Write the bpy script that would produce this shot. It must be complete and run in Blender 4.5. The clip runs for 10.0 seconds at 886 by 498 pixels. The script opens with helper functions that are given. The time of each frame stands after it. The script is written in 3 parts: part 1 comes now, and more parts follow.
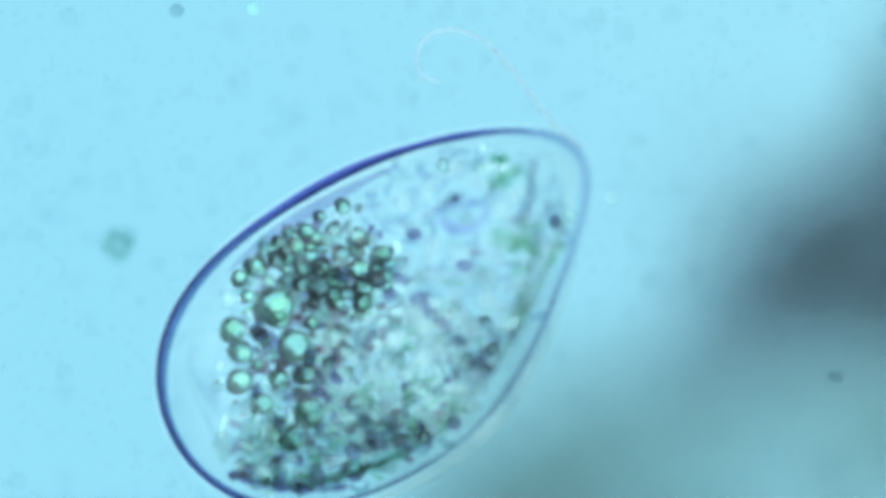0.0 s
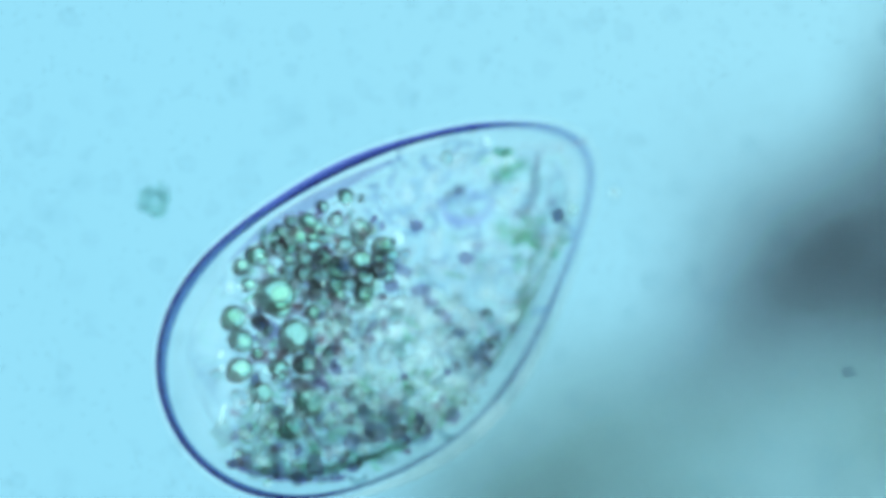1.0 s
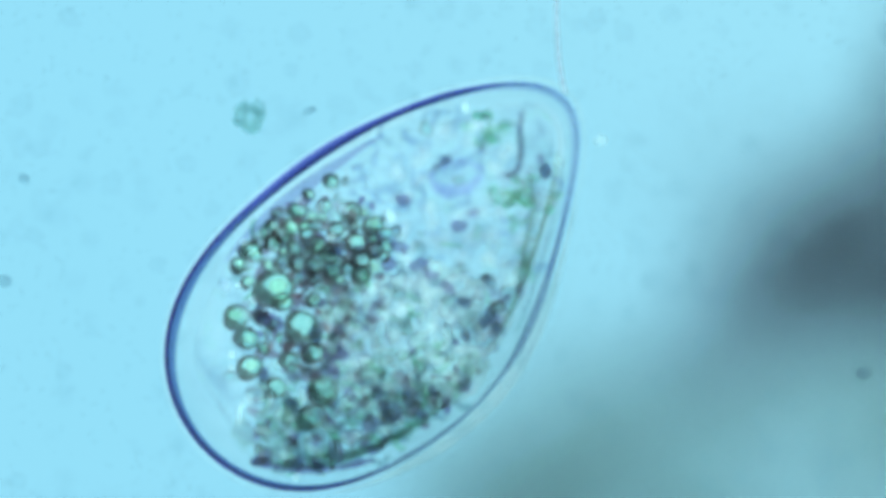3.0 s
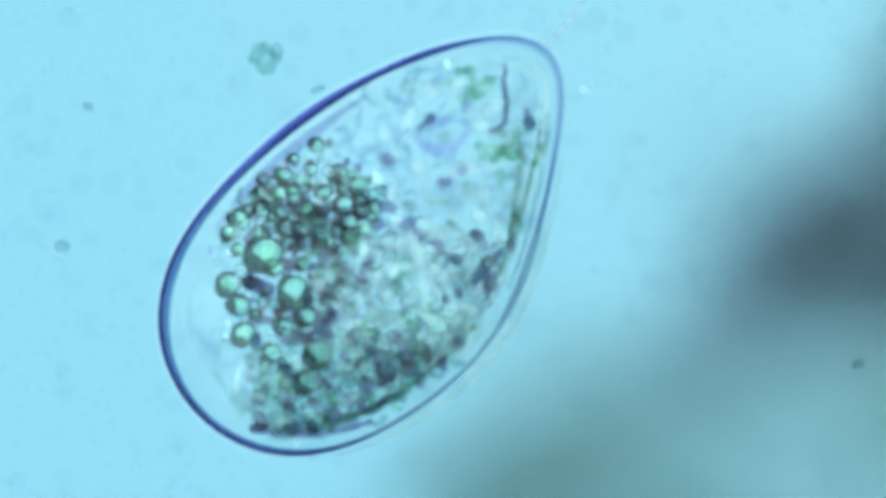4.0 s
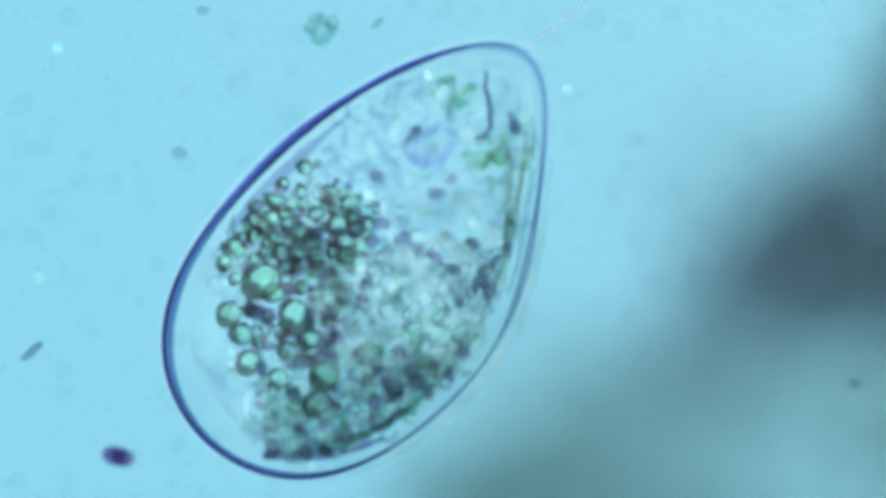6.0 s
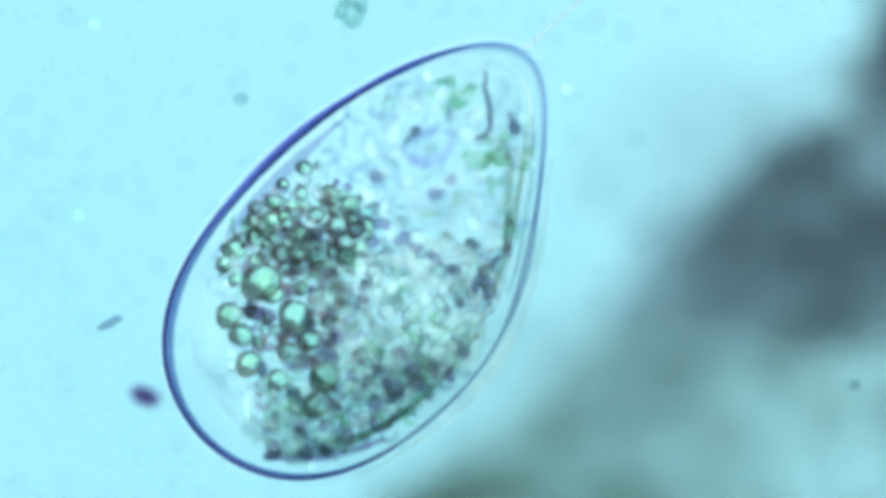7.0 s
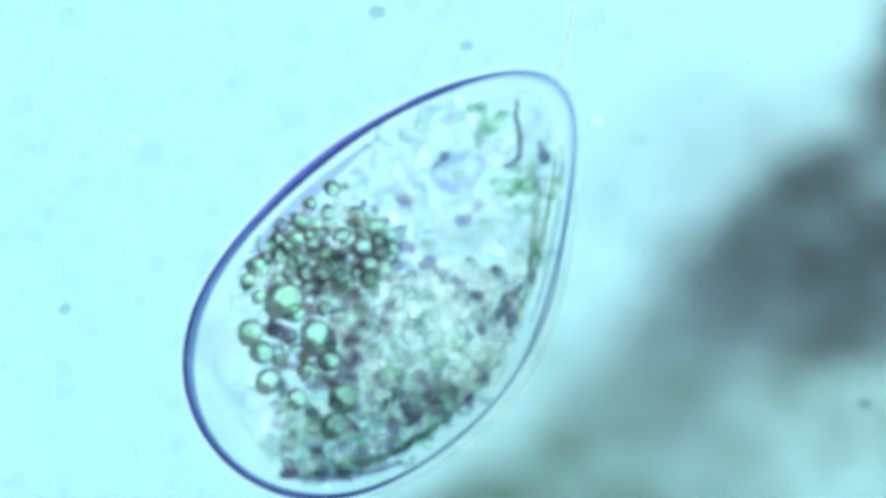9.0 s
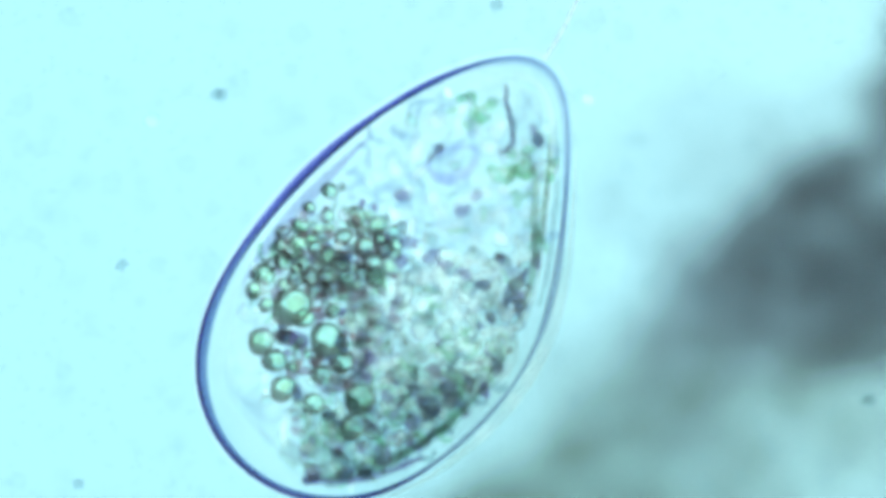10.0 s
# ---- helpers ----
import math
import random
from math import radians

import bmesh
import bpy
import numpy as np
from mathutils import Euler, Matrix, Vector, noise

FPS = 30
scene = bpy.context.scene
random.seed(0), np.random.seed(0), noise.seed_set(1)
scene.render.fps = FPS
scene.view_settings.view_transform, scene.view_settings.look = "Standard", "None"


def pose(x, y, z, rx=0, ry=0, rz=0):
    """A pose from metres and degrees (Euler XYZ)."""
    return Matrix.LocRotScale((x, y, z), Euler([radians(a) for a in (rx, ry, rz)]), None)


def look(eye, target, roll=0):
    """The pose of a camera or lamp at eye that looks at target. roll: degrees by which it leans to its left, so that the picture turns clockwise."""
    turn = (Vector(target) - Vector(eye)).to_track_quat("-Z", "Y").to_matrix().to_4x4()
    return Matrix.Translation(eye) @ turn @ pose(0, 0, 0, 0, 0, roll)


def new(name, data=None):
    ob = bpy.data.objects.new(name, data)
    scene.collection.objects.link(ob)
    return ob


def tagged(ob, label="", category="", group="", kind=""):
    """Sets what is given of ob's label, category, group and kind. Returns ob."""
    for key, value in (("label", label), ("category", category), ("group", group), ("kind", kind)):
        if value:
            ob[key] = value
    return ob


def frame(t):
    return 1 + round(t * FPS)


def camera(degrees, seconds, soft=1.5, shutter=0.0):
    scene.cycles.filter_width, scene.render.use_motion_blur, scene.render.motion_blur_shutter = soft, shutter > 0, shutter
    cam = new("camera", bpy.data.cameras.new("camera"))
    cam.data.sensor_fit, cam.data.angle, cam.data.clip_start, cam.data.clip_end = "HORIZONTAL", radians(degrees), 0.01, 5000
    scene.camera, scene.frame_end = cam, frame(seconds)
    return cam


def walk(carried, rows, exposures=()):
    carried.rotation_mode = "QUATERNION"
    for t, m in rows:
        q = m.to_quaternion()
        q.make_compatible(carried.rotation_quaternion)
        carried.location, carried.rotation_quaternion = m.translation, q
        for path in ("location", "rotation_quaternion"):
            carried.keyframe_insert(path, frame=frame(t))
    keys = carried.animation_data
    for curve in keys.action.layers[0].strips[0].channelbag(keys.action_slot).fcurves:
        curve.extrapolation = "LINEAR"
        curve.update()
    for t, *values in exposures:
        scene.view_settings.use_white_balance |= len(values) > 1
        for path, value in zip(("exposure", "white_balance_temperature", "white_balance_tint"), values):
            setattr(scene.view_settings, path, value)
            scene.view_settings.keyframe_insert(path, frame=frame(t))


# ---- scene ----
import functools

D = 4.446  # eye height over the plane of focus
cam = camera(20.0, 10.0, soft=5.0)
cam.data.dof.use_dof = True
cam.data.dof.focus_distance = D
cam.data.dof.aperture_fstop = 0.105
walk(cam, [(0.0, pose(0, 0, D)), (10.0, pose(0, 0, D))],
     exposures=[(0.0, 0.0, 6500, 10), (4.0, -0.02, 6500, 10), (5.0, -0.05, 6450, 10), (5.6, -0.25, 6300, 10), (6.8, 0.22, 6950, 10), (7.4, 0.26, 7050, 11), (8.0, 0.39, 7250, 13), (10.0, 0.43, 7500, 13)])

# ---- world and light ----
world = bpy.data.worlds.new("dark_room")
scene.world = world
world.use_nodes = True
world.node_tree.nodes["Background"].inputs[0].default_value = (0.02, 0.025, 0.03, 1)
world.node_tree.nodes["Background"].inputs[1].default_value = 1.0
scene.cycles.transparent_max_bounces = 160
scene.cycles.max_bounces = 24
scene.cycles.transmission_bounces = 24

# added lamp, out of view: lifts scattering parts above the light field
lamp = new("added_side_lamp", bpy.data.lights.new("added_side_lamp", "AREA"))
lamp.data.shape, lamp.data.size, lamp.data.energy = "DISK", 0.6, 195.0
lamp.data.color = (0.72, 0.95, 1.0)
lamp.matrix_world = look((-1.7, 1.3, -1.5), (-0.1, 0.0, 0.0))


# ---- materials ----
def nodes(name):
    m = bpy.data.materials.new(name)
    m.use_nodes = True
    t = m.node_tree
    t.nodes.clear()
    return m, t, t.nodes.new("ShaderNodeOutputMaterial")


def noise_ramp(t, scale, stops, detail=4.0, random=False, distortion=0.0):
    """A colour ramp over object-space noise; stops are (position, colour)."""
    co = t.nodes.new("ShaderNodeTexCoord")
    n = t.nodes.new("ShaderNodeTexNoise")
    n.inputs["Scale"].default_value, n.inputs["Detail"].default_value = scale, detail
    n.inputs["Distortion"].default_value = distortion
    t.links.new(co.outputs["Object"], n.inputs["Vector"])
    r = t.nodes.new("ShaderNodeValToRGB")
    e = r.color_ramp.elements
    while len(e) < len(stops):
        e.new(0.5)
    for k, (p, c) in zip(e, stops):
        k.position, k.color = p, (*c, 1)
    t.links.new(n.outputs["Fac"], r.inputs["Fac"])
    return r.outputs["Color"]


def pigment(name, scale, stops, scatter=0.0, white=(0.9, 0.95, 0.95), detail=4.0, distortion=0.0):
    """A clear, stained stuff: light passes and is tinted; a little of it scatters."""
    m, t, out = nodes(name)
    tr = t.nodes.new("ShaderNodeBsdfTransparent")
    t.links.new(noise_ramp(t, scale, stops, detail, distortion=distortion), tr.inputs["Color"])
    if scatter:
        tl = t.nodes.new("ShaderNodeBsdfTranslucent")
        tl.inputs["Color"].default_value = (*white, 1)
        mix = t.nodes.new("ShaderNodeMixShader")
        mix.inputs[0].default_value = scatter
        t.links.new(tr.outputs[0], mix.inputs[1])
        t.links.new(tl.outputs[0], mix.inputs[2])
        t.links.new(mix.outputs[0], out.inputs["Surface"])
    else:
        t.links.new(tr.outputs[0], out.inputs["Surface"])
    return m


def drop(name, colour, ior, spread=0.0, rough=0.0, per_object=True):
    """A refracting droplet, its tint varied from piece to piece."""
    m, t, out = nodes(name)
    g = t.nodes.new("ShaderNodeBsdfRefraction")
    g.inputs["IOR"].default_value, g.inputs["Roughness"].default_value = ior, rough
    hsv = t.nodes.new("ShaderNodeHueSaturation")
    hsv.inputs["Color"].default_value = (*colour, 1)
    if per_object:
        src = t.nodes.new("ShaderNodeObjectInfo").outputs["Random"]
    else:
        src = t.nodes.new("ShaderNodeNewGeometry").outputs["Random Per Island"]
    for socket, lo, hi in (("Value", 1 - spread, 1 + spread * 0.35), ("Saturation", 1 - spread, 1 + spread)):
        mr = t.nodes.new("ShaderNodeMapRange")
        mr.inputs["To Min"].default_value, mr.inputs["To Max"].default_value = lo, hi
        t.links.new(src, mr.inputs["Value"])
        t.links.new(mr.outputs["Result"], hsv.inputs[socket])
    t.links.new(hsv.outputs["Color"], g.inputs["Color"])
    t.links.new(g.outputs[0], out.inputs["Surface"])
    return m


def light_field_material():
    m, t, out = nodes("light_field")
    em = t.nodes.new("ShaderNodeEmission")
    co = t.nodes.new("ShaderNodeTexCoord")
    sep = t.nodes.new("ShaderNodeSeparateXYZ")
    t.links.new(co.outputs["Object"], sep.inputs[0])
    gx = t.nodes.new("ShaderNodeMath")
    gx.operation = "MULTIPLY_ADD"
    gx.inputs[1].default_value = 0.28
    t.links.new(sep.outputs["X"], gx.inputs[0])
    gy = t.nodes.new("ShaderNodeMath")
    gy.operation = "MULTIPLY"
    gy.inputs[1].default_value = 0.22
    t.links.new(sep.outputs["Y"], gy.inputs[0])
    t.links.new(gy.outputs[0], gx.inputs[2])
    mr = t.nodes.new("ShaderNodeMapRange")
    mr.inputs["From Min"].default_value, mr.inputs["From Max"].default_value = -0.3, 1.0
    t.links.new(gx.outputs[0], mr.inputs["Value"])
    mix = t.nodes.new("ShaderNodeMix")
    mix.data_type = "RGBA"
    mix.inputs[6].default_value = (0.295, 0.74, 0.935, 1)
    mix.inputs[7].default_value = (0.335, 0.765, 0.93, 1)
    t.links.new(mr.outputs["Result"], mix.inputs[0])
    mul = t.nodes.new("ShaderNodeMix")
    mul.data_type, mul.blend_type = "RGBA", "MULTIPLY"
    mul.inputs[0].default_value = 1.0
    t.links.new(mix.outputs[2], mul.inputs[6])
    t.links.new(noise_ramp(t, 0.9, [(0.3, (0.93, 0.955, 0.965)), (0.7, (1.03, 1.0, 1.0))], 6.0), mul.inputs[7])
    t.links.new(mul.outputs[2], em.inputs["Color"])
    em.inputs["Strength"].default_value = 1.06
    t.links.new(em.outputs[0], out.inputs["Surface"])
    return m


FIELD = light_field_material()
MEMBRANE = pigment("membrane", 6.0, [(0.3, (0.945, 0.955, 0.96)), (0.7, (0.98, 0.987, 0.98))], scatter=0.035, white=(0.9, 0.97, 1.0))
WALL = pigment("cell_wall", 5.0, [(0.3, (0.68, 0.735, 0.845)), (0.7, (0.755, 0.785, 0.885))])
VIOLET_GLOW = pigment("violet_glow", 5.0, [(0.3, (0.68, 0.57, 0.86)), (0.7, (0.78, 0.67, 0.92))])
INNER_HALO = pigment("inner_halo", 9.0, [(0.3, (0.98, 0.99, 0.97)), (0.7, (1.0, 1.0, 1.0))], scatter=0.045, white=(1.0, 1.0, 0.96))
# for the broad part of the painted halo, and for the pale canal
BRIGHT_BAND = pigment("bright_band", 2.0, [(0.3, (0.99, 0.99, 0.98)), (0.7, (1.0, 1.0, 0.99))], scatter=0.1, white=(0.94, 1.0, 1.0))
LINE = pigment("wall_line", 7.0, [(0.3, (0.62, 0.64, 0.71)), (0.7, (0.74, 0.76, 0.81))])
FRINGE = pigment("violet_fringe", 5.0, [(0.3, (0.87, 0.83, 0.97)), (0.7, (0.93, 0.9, 0.99))])
LINING = pigment("wall_lining", 9.0, [(0.3, (0.79, 0.76, 0.88)), (0.7, (0.9, 0.88, 0.95))])
HALO = pigment("cell_halo", 9.0, [(0.3, (0.98, 0.99, 0.98)), (0.7, (1.0, 1.0, 1.0))], scatter=0.03, white=(0.94, 1.0, 1.0))
TIP = pigment("tip_wall", 9.0, [(0.3, (0.88, 0.9, 0.96)), (0.7, (0.935, 0.945, 0.98))])
CYTO = pigment("cytoplasm", 17.0, [(0.3, (0.68, 0.74, 0.8)), (0.42, (0.88, 0.92, 0.945)), (0.55, (1.0, 1.0, 1.0)), (0.72, (0.9, 0.97, 0.935))],
               scatter=0.04, white=(0.72, 0.95, 1.0), detail=4.0, distortion=0.8)
PALE = pigment("bright_granule", 40.0, [(0.3, (0.95, 1.0, 0.98)), (0.7, (1.0, 1.0, 1.0))], scatter=0.24, white=(0.72, 0.97, 1.0))
FOOD = pigment("pale_mass", 22.0, [(0.3, (0.88, 0.92, 0.93)), (0.48, (0.97, 0.985, 0.97)), (0.65, (1.0, 1.0, 0.99))], scatter=0.1, detail=4.0, distortion=0.8)
BANK = pigment("grey_green_mass", 26.0, [(0.3, (0.84, 0.86, 0.9)), (0.5, (0.95, 0.965, 0.96)), (0.7, (0.99, 1.0, 0.995))], distortion=0.8)
FOODG = pigment("grey_green_granule", 30.0, [(0.3, (0.76, 0.79, 0.79)), (0.7, (0.95, 0.985, 0.95))])
GREEN = pigment("green_vesicle", 40.0, [(0.3, (0.75, 0.95, 0.86)), (0.7, (0.89, 1.0, 0.94))], scatter=0.1, white=(0.76, 1.0, 0.88))
RIM_SHADE = pigment("rim_shade", 34.0, [(0.3, (0.22, 0.28, 0.31)), (0.52, (0.45, 0.46, 0.45)), (0.7, (0.6, 0.46, 0.5))])
HIGHLIGHT = pigment("vesicle_highlight", 40.0, [(0.3, (0.93, 1.0, 0.96)), (0.7, (1.0, 1.0, 1.0))], scatter=0.72, white=(0.78, 1.0, 0.95))
DARK = drop("dark_vesicle", (0.87, 0.98, 0.92), 1.26, 0.2)
GRAIN = drop("granule", (0.86, 0.93, 0.92), 1.28, 0.2, per_object=False)
CLEARG = drop("clear_granule", (0.94, 1.0, 0.98), 1.15, 0.08, per_object=False)
VIOLET = pigment("violet_spot", 30.0, [(0.3, (0.56, 0.52, 0.68)), (0.7, (0.76, 0.73, 0.82))])
MAUVE = pigment("mauve_granule", 30.0, [(0.3, (0.66, 0.56, 0.64)), (0.7, (0.84, 0.78, 0.82))])
BROWN = pigment("brown_filling", 30.0, [(0.3, (0.6, 0.42, 0.45)), (0.7, (0.76, 0.58, 0.61))])
INK = pigment("dark_spot", 30.0, [(0.3, (0.3, 0.36, 0.5)), (0.7, (0.5, 0.55, 0.64))])
FIBRE = pigment("pale_fibre", 25.0, [(0.3, (0.7, 0.76, 0.8)), (0.7, (0.86, 0.9, 0.9))])
LILAC = pigment("lilac_thread", 25.0, [(0.3, (0.84, 0.87, 0.93)), (0.7, (0.94, 0.96, 0.975))])
MOSS = pigment("green_thread", 25.0, [(0.3, (0.7, 0.82, 0.74)), (0.7, (0.88, 0.97, 0.9))])
FLECK = pigment("green_fleck", 45.0, [(0.3, (0.5, 0.62, 0.64)), (0.5, (0.68, 0.86, 0.76)), (0.7, (0.78, 0.97, 0.85))])
OLIVE = pigment("olive_fibre", 30.0, [(0.3, (0.6, 0.68, 0.64)), (0.7, (0.78, 0.86, 0.8))])
EDGE = pigment("wall_edge", 12.0, [(0.3, (0.43, 0.35, 0.54)), (0.7, (0.58, 0.5, 0.66))])
NUCLEUS = pigment("nucleus", 22.0, [(0.3, (0.91, 0.925, 0.975)), (0.7, (0.98, 0.985, 0.995))])
THREAD = pigment("flagellum", 12.0, [(0.3, (0.76, 0.81, 0.85)), (0.7, (0.88, 0.92, 0.94))], scatter=0.15, white=(1.0, 1.0, 1.0))
GLOBULE = pigment("globule", 40.0, [(0.3, (0.95, 0.99, 0.96)), (0.7, (1.0, 1.0, 0.99))], scatter=0.26, white=(0.79, 0.97, 0.98))
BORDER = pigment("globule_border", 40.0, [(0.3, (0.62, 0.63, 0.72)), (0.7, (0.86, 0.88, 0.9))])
PLUM = pigment("plum_grain", 30.0, [(0.3, (0.5, 0.38, 0.56)), (0.7, (0.64, 0.52, 0.7))])
FLOC = pigment("debris", 5.0, [(0.3, (0.935, 0.93, 0.932)), (0.5, (0.951, 0.9475, 0.949)), (0.7, (0.967, 0.965, 0.966))])
HAZE = pigment("pale_debris", 4.0, [(0.3, (0.955, 0.9545, 0.95)), (0.5, (0.969, 0.9685, 0.964)), (0.7, (0.983, 0.983, 0.98))])
SPECK = pigment("speck", 30.0, [(0.3, (0.76, 0.8, 0.82)), (0.7, (0.88, 0.91, 0.92))])
SILT = pigment("silt", 8.0, [(0.3, (0.965, 0.973, 0.977)), (0.7, (0.988, 0.991, 0.993))])
CRUMB = pigment("crumb", 30.0, [(0.3, (0.76, 0.84, 0.84)), (0.7, (0.91, 0.955, 0.945))], scatter=0.016, white=(0.7, 1.0, 0.9))
GLINT = pigment("clear_speck", 30.0, [(0.3, (0.76, 0.9, 0.88)), (0.7, (0.94, 1.0, 0.98))], scatter=0.07, white=(0.7, 1.0, 0.92))


def glass_material():
    m, t, out = nodes("slide_glass")
    tr = t.nodes.new("ShaderNodeBsdfTransparent")
    t.links.new(noise_ramp(t, 1.5, [(0.3, (0.985, 0.99, 0.99)), (0.7, (1, 1, 1))]), tr.inputs["Color"])
    t.links.new(tr.outputs[0], out.inputs["Surface"])
    return m


GLASS = glass_material()


# ---- builders ----
def mesh_of(bm, name, smooth=True):
    me = bpy.data.meshes.new(name)
    bm.to_mesh(me)
    bm.free()
    if smooth:
        me.shade_smooth()
    return me


def part(name, data, material, parent, label="", place=None):
    """One mesh object under a thing or a part."""
    me = data if isinstance(data, bpy.types.Mesh) else mesh_of(data, name)
    if not me.materials:
        me.materials.append(material)
    ob = new(name, me)
    ob.parent = parent
    if place is not None:
        ob.matrix_basis = place
    return tagged(ob, label)


@functools.cache
def ball_shape(level):
    """Points and faces of a round ball, kept for all the lumps."""
    b = bmesh.new()
    bmesh.ops.create_icosphere(b, subdivisions=level, radius=1.0)
    b.verts.index_update()
    shape = [v.co.copy() for v in b.verts], [[v.index for v in f.verts] for f in b.faces]
    b.free()
    return shape


def lump(bm, centre, radii, turn=0.0, rough=0.12, seed=0.0, level=2, freq=1.6):
    """Adds an uneven rounded lump."""
    coords, faces = ball_shape(level)
    rot, off, shift = Matrix.Rotation(turn, 3, "Z"), Vector(centre), Vector((seed, seed * 1.7, 3.1))
    made = []
    for c in coords:
        d = 1 + rough * noise.noise(c * freq + shift)
        made.append(bm.verts.new(off + rot @ Vector((c.x * radii[0] * d, c.y * radii[1] * d, c.z * radii[2] * d))))
    for f in faces:
        bm.faces.new([made[i] for i in f])
    return made


def tube(bm, points, radii, flat=1.0, sides=8, closed=False):
    """A tube of varying radius along points, flattened in z."""
    rings, n = [], len(points)
    for i, p in enumerate(points):
        a, b = (points[i - 1], points[(i + 1) % n]) if closed else (points[max(i - 1, 0)], points[min(i + 1, n - 1)])
        d = (Vector(b) - Vector(a)).normalized()
        side = Vector((-d.y, d.x, 0)).normalized()
        up = d.cross(side)
        r = radii[i] if isinstance(radii, (list, tuple)) else radii
        rings.append([bm.verts.new(Vector(p) + side * (r * math.cos(q)) + up * (r * flat * math.sin(q)))
                      for q in (2 * math.pi * k / sides for k in range(sides))])
    for i in range(n if closed else n - 1):
        a, b = rings[i], rings[(i + 1) % n]
        for k in range(sides):
            bm.faces.new((a[k], a[(k + 1) % sides], b[(k + 1) % sides], b[k]))
    if not closed:
        bm.faces.new(rings[0][::-1])
        bm.faces.new(rings[-1])
    bmesh.ops.recalc_face_normals(bm, faces=bm.faces)


# ---- the setting: light field and slide ----
bm = bmesh.new()
bmesh.ops.create_grid(bm, x_segments=1, y_segments=1, size=1.0)
for v in bm.verts:
    v.co = Vector((-1.25 + 5.25 * v.co.x, 1.35 + 4.15 * v.co.y, 0))
field = new("backdrop", mesh_of(bm, "backdrop", False))
field.data.materials.append(FIELD)
field.location = (0, 0, -12.0)
tagged(field, "evenly lit pale cyan light field under the slide", "light field", kind="structure")

SLIDE = -2.05
bm = bmesh.new()
bmesh.ops.create_cube(bm, size=1.0)
for v in bm.verts:
    v.co = Vector((v.co.x * 3.6, v.co.y * 2.6, v.co.z * 0.06))
bmesh.ops.bevel(bm, geom=bm.edges[:], offset=0.01, segments=2, affect="EDGES")
slide = new("ground", mesh_of(bm, "ground", False))
slide.data.materials.append(GLASS)
slide.location = (0, 0, SLIDE - 0.03)
tagged(slide, "clear glass microscope slide under the water", "slide", kind="structure")

# ---- the cell ----
# turning terms of the outline: how often round, across, up (metres)
OUTLINE = [(0, 0.017, 0.0098), (1, -0.3409, 0.0314), (-1, 0.0186, -0.068), (2, -0.0004, 0.0056), (-2, -0.0185, 0.0045),
           (3, 0.0086, 0.0168), (-3, 0.0071, 0.0068), (4, 0.0008, 0.0053), (-4, 0.0003, -0.004)]
_p = np.linspace(0, 2 * np.pi, 1440, endpoint=False)
_z = sum((x + 1j * y) * np.exp(1j * k * _p) for k, x, y in OUTLINE)
_order = np.argsort(np.angle(_z))
_ANGLE, _REACH = np.angle(_z)[_order], np.abs(_z)[_order]


def radius(a):
    """Distance of the cell's wall from its middle, towards the angle a."""
    return float(np.interp((a + np.pi) % (2 * np.pi) - np.pi, _ANGLE, _REACH, period=2 * np.pi))


def rim(a, inset=0.0, z=0.0):
    r = radius(a) - inset
    return Vector((r * math.cos(a), r * math.sin(a), z))


def at(x, y, z=0.0):
    """A place in the cell, in millimetres of its plan, x ahead and y up from its middle."""
    return Vector((x / 1000, y / 1000, z))


def dome(inset, height, rings=14, segments=120, rough=0.0, seed=0.0):
    """A closed, rounded body with the cell's outline."""
    b = bmesh.new()
    rows = []
    for j in range(1, rings):
        lat = -math.pi / 2 + math.pi * j / rings
        ring = []
        for i in range(segments):
            a = 2 * math.pi * i / segments
            c = math.cos(lat)
            p = rim(a, inset) * c ** 0.8
            q = 1 + rough * noise.noise(Vector((p.x * 6, p.y * 6, seed + lat)))
            ring.append(b.verts.new((p.x * q, p.y * q, height * math.sin(lat) * q)))
        rows.append(ring)
    lo, hi = b.verts.new((0, 0, -height)), b.verts.new((0, 0, height))
    for r0, r1 in zip(rows, rows[1:]):
        for i in range(segments):
            k = (i + 1) % segments
            b.faces.new((r0[i], r0[k], r1[k], r1[i]))
    for i in range(segments):
        k = (i + 1) % segments
        b.faces.new((lo, rows[0][k], rows[0][i]))
        b.faces.new((hi, rows[-1][i], rows[-1][k]))
    return b


def bump(a, centre, width):
    """1 at the angle centre, falling to 0 round it (degrees)."""
    d = (math.degrees(a) - centre + 180) % 360 - 180
    return math.exp(-(d / width) ** 2)


def wall_width(a):
    """Half width of the wall: thick at the blunt end and the long upper side, thin elsewhere."""
    return 0.0001 + 0.0072 * bump(a, 197, 30) + 0.0046 * bump(a, 150, 38) + 0.0045 * bump(a, 105, 32) + 0.0042 * bump(a, 248, 26) + 0.003 * bump(a, 74, 12)


def line_width(a):
    return 0.0003 + 0.0044 * bump(a, -3, 29) + 0.0024 * bump(a, -70, 30)


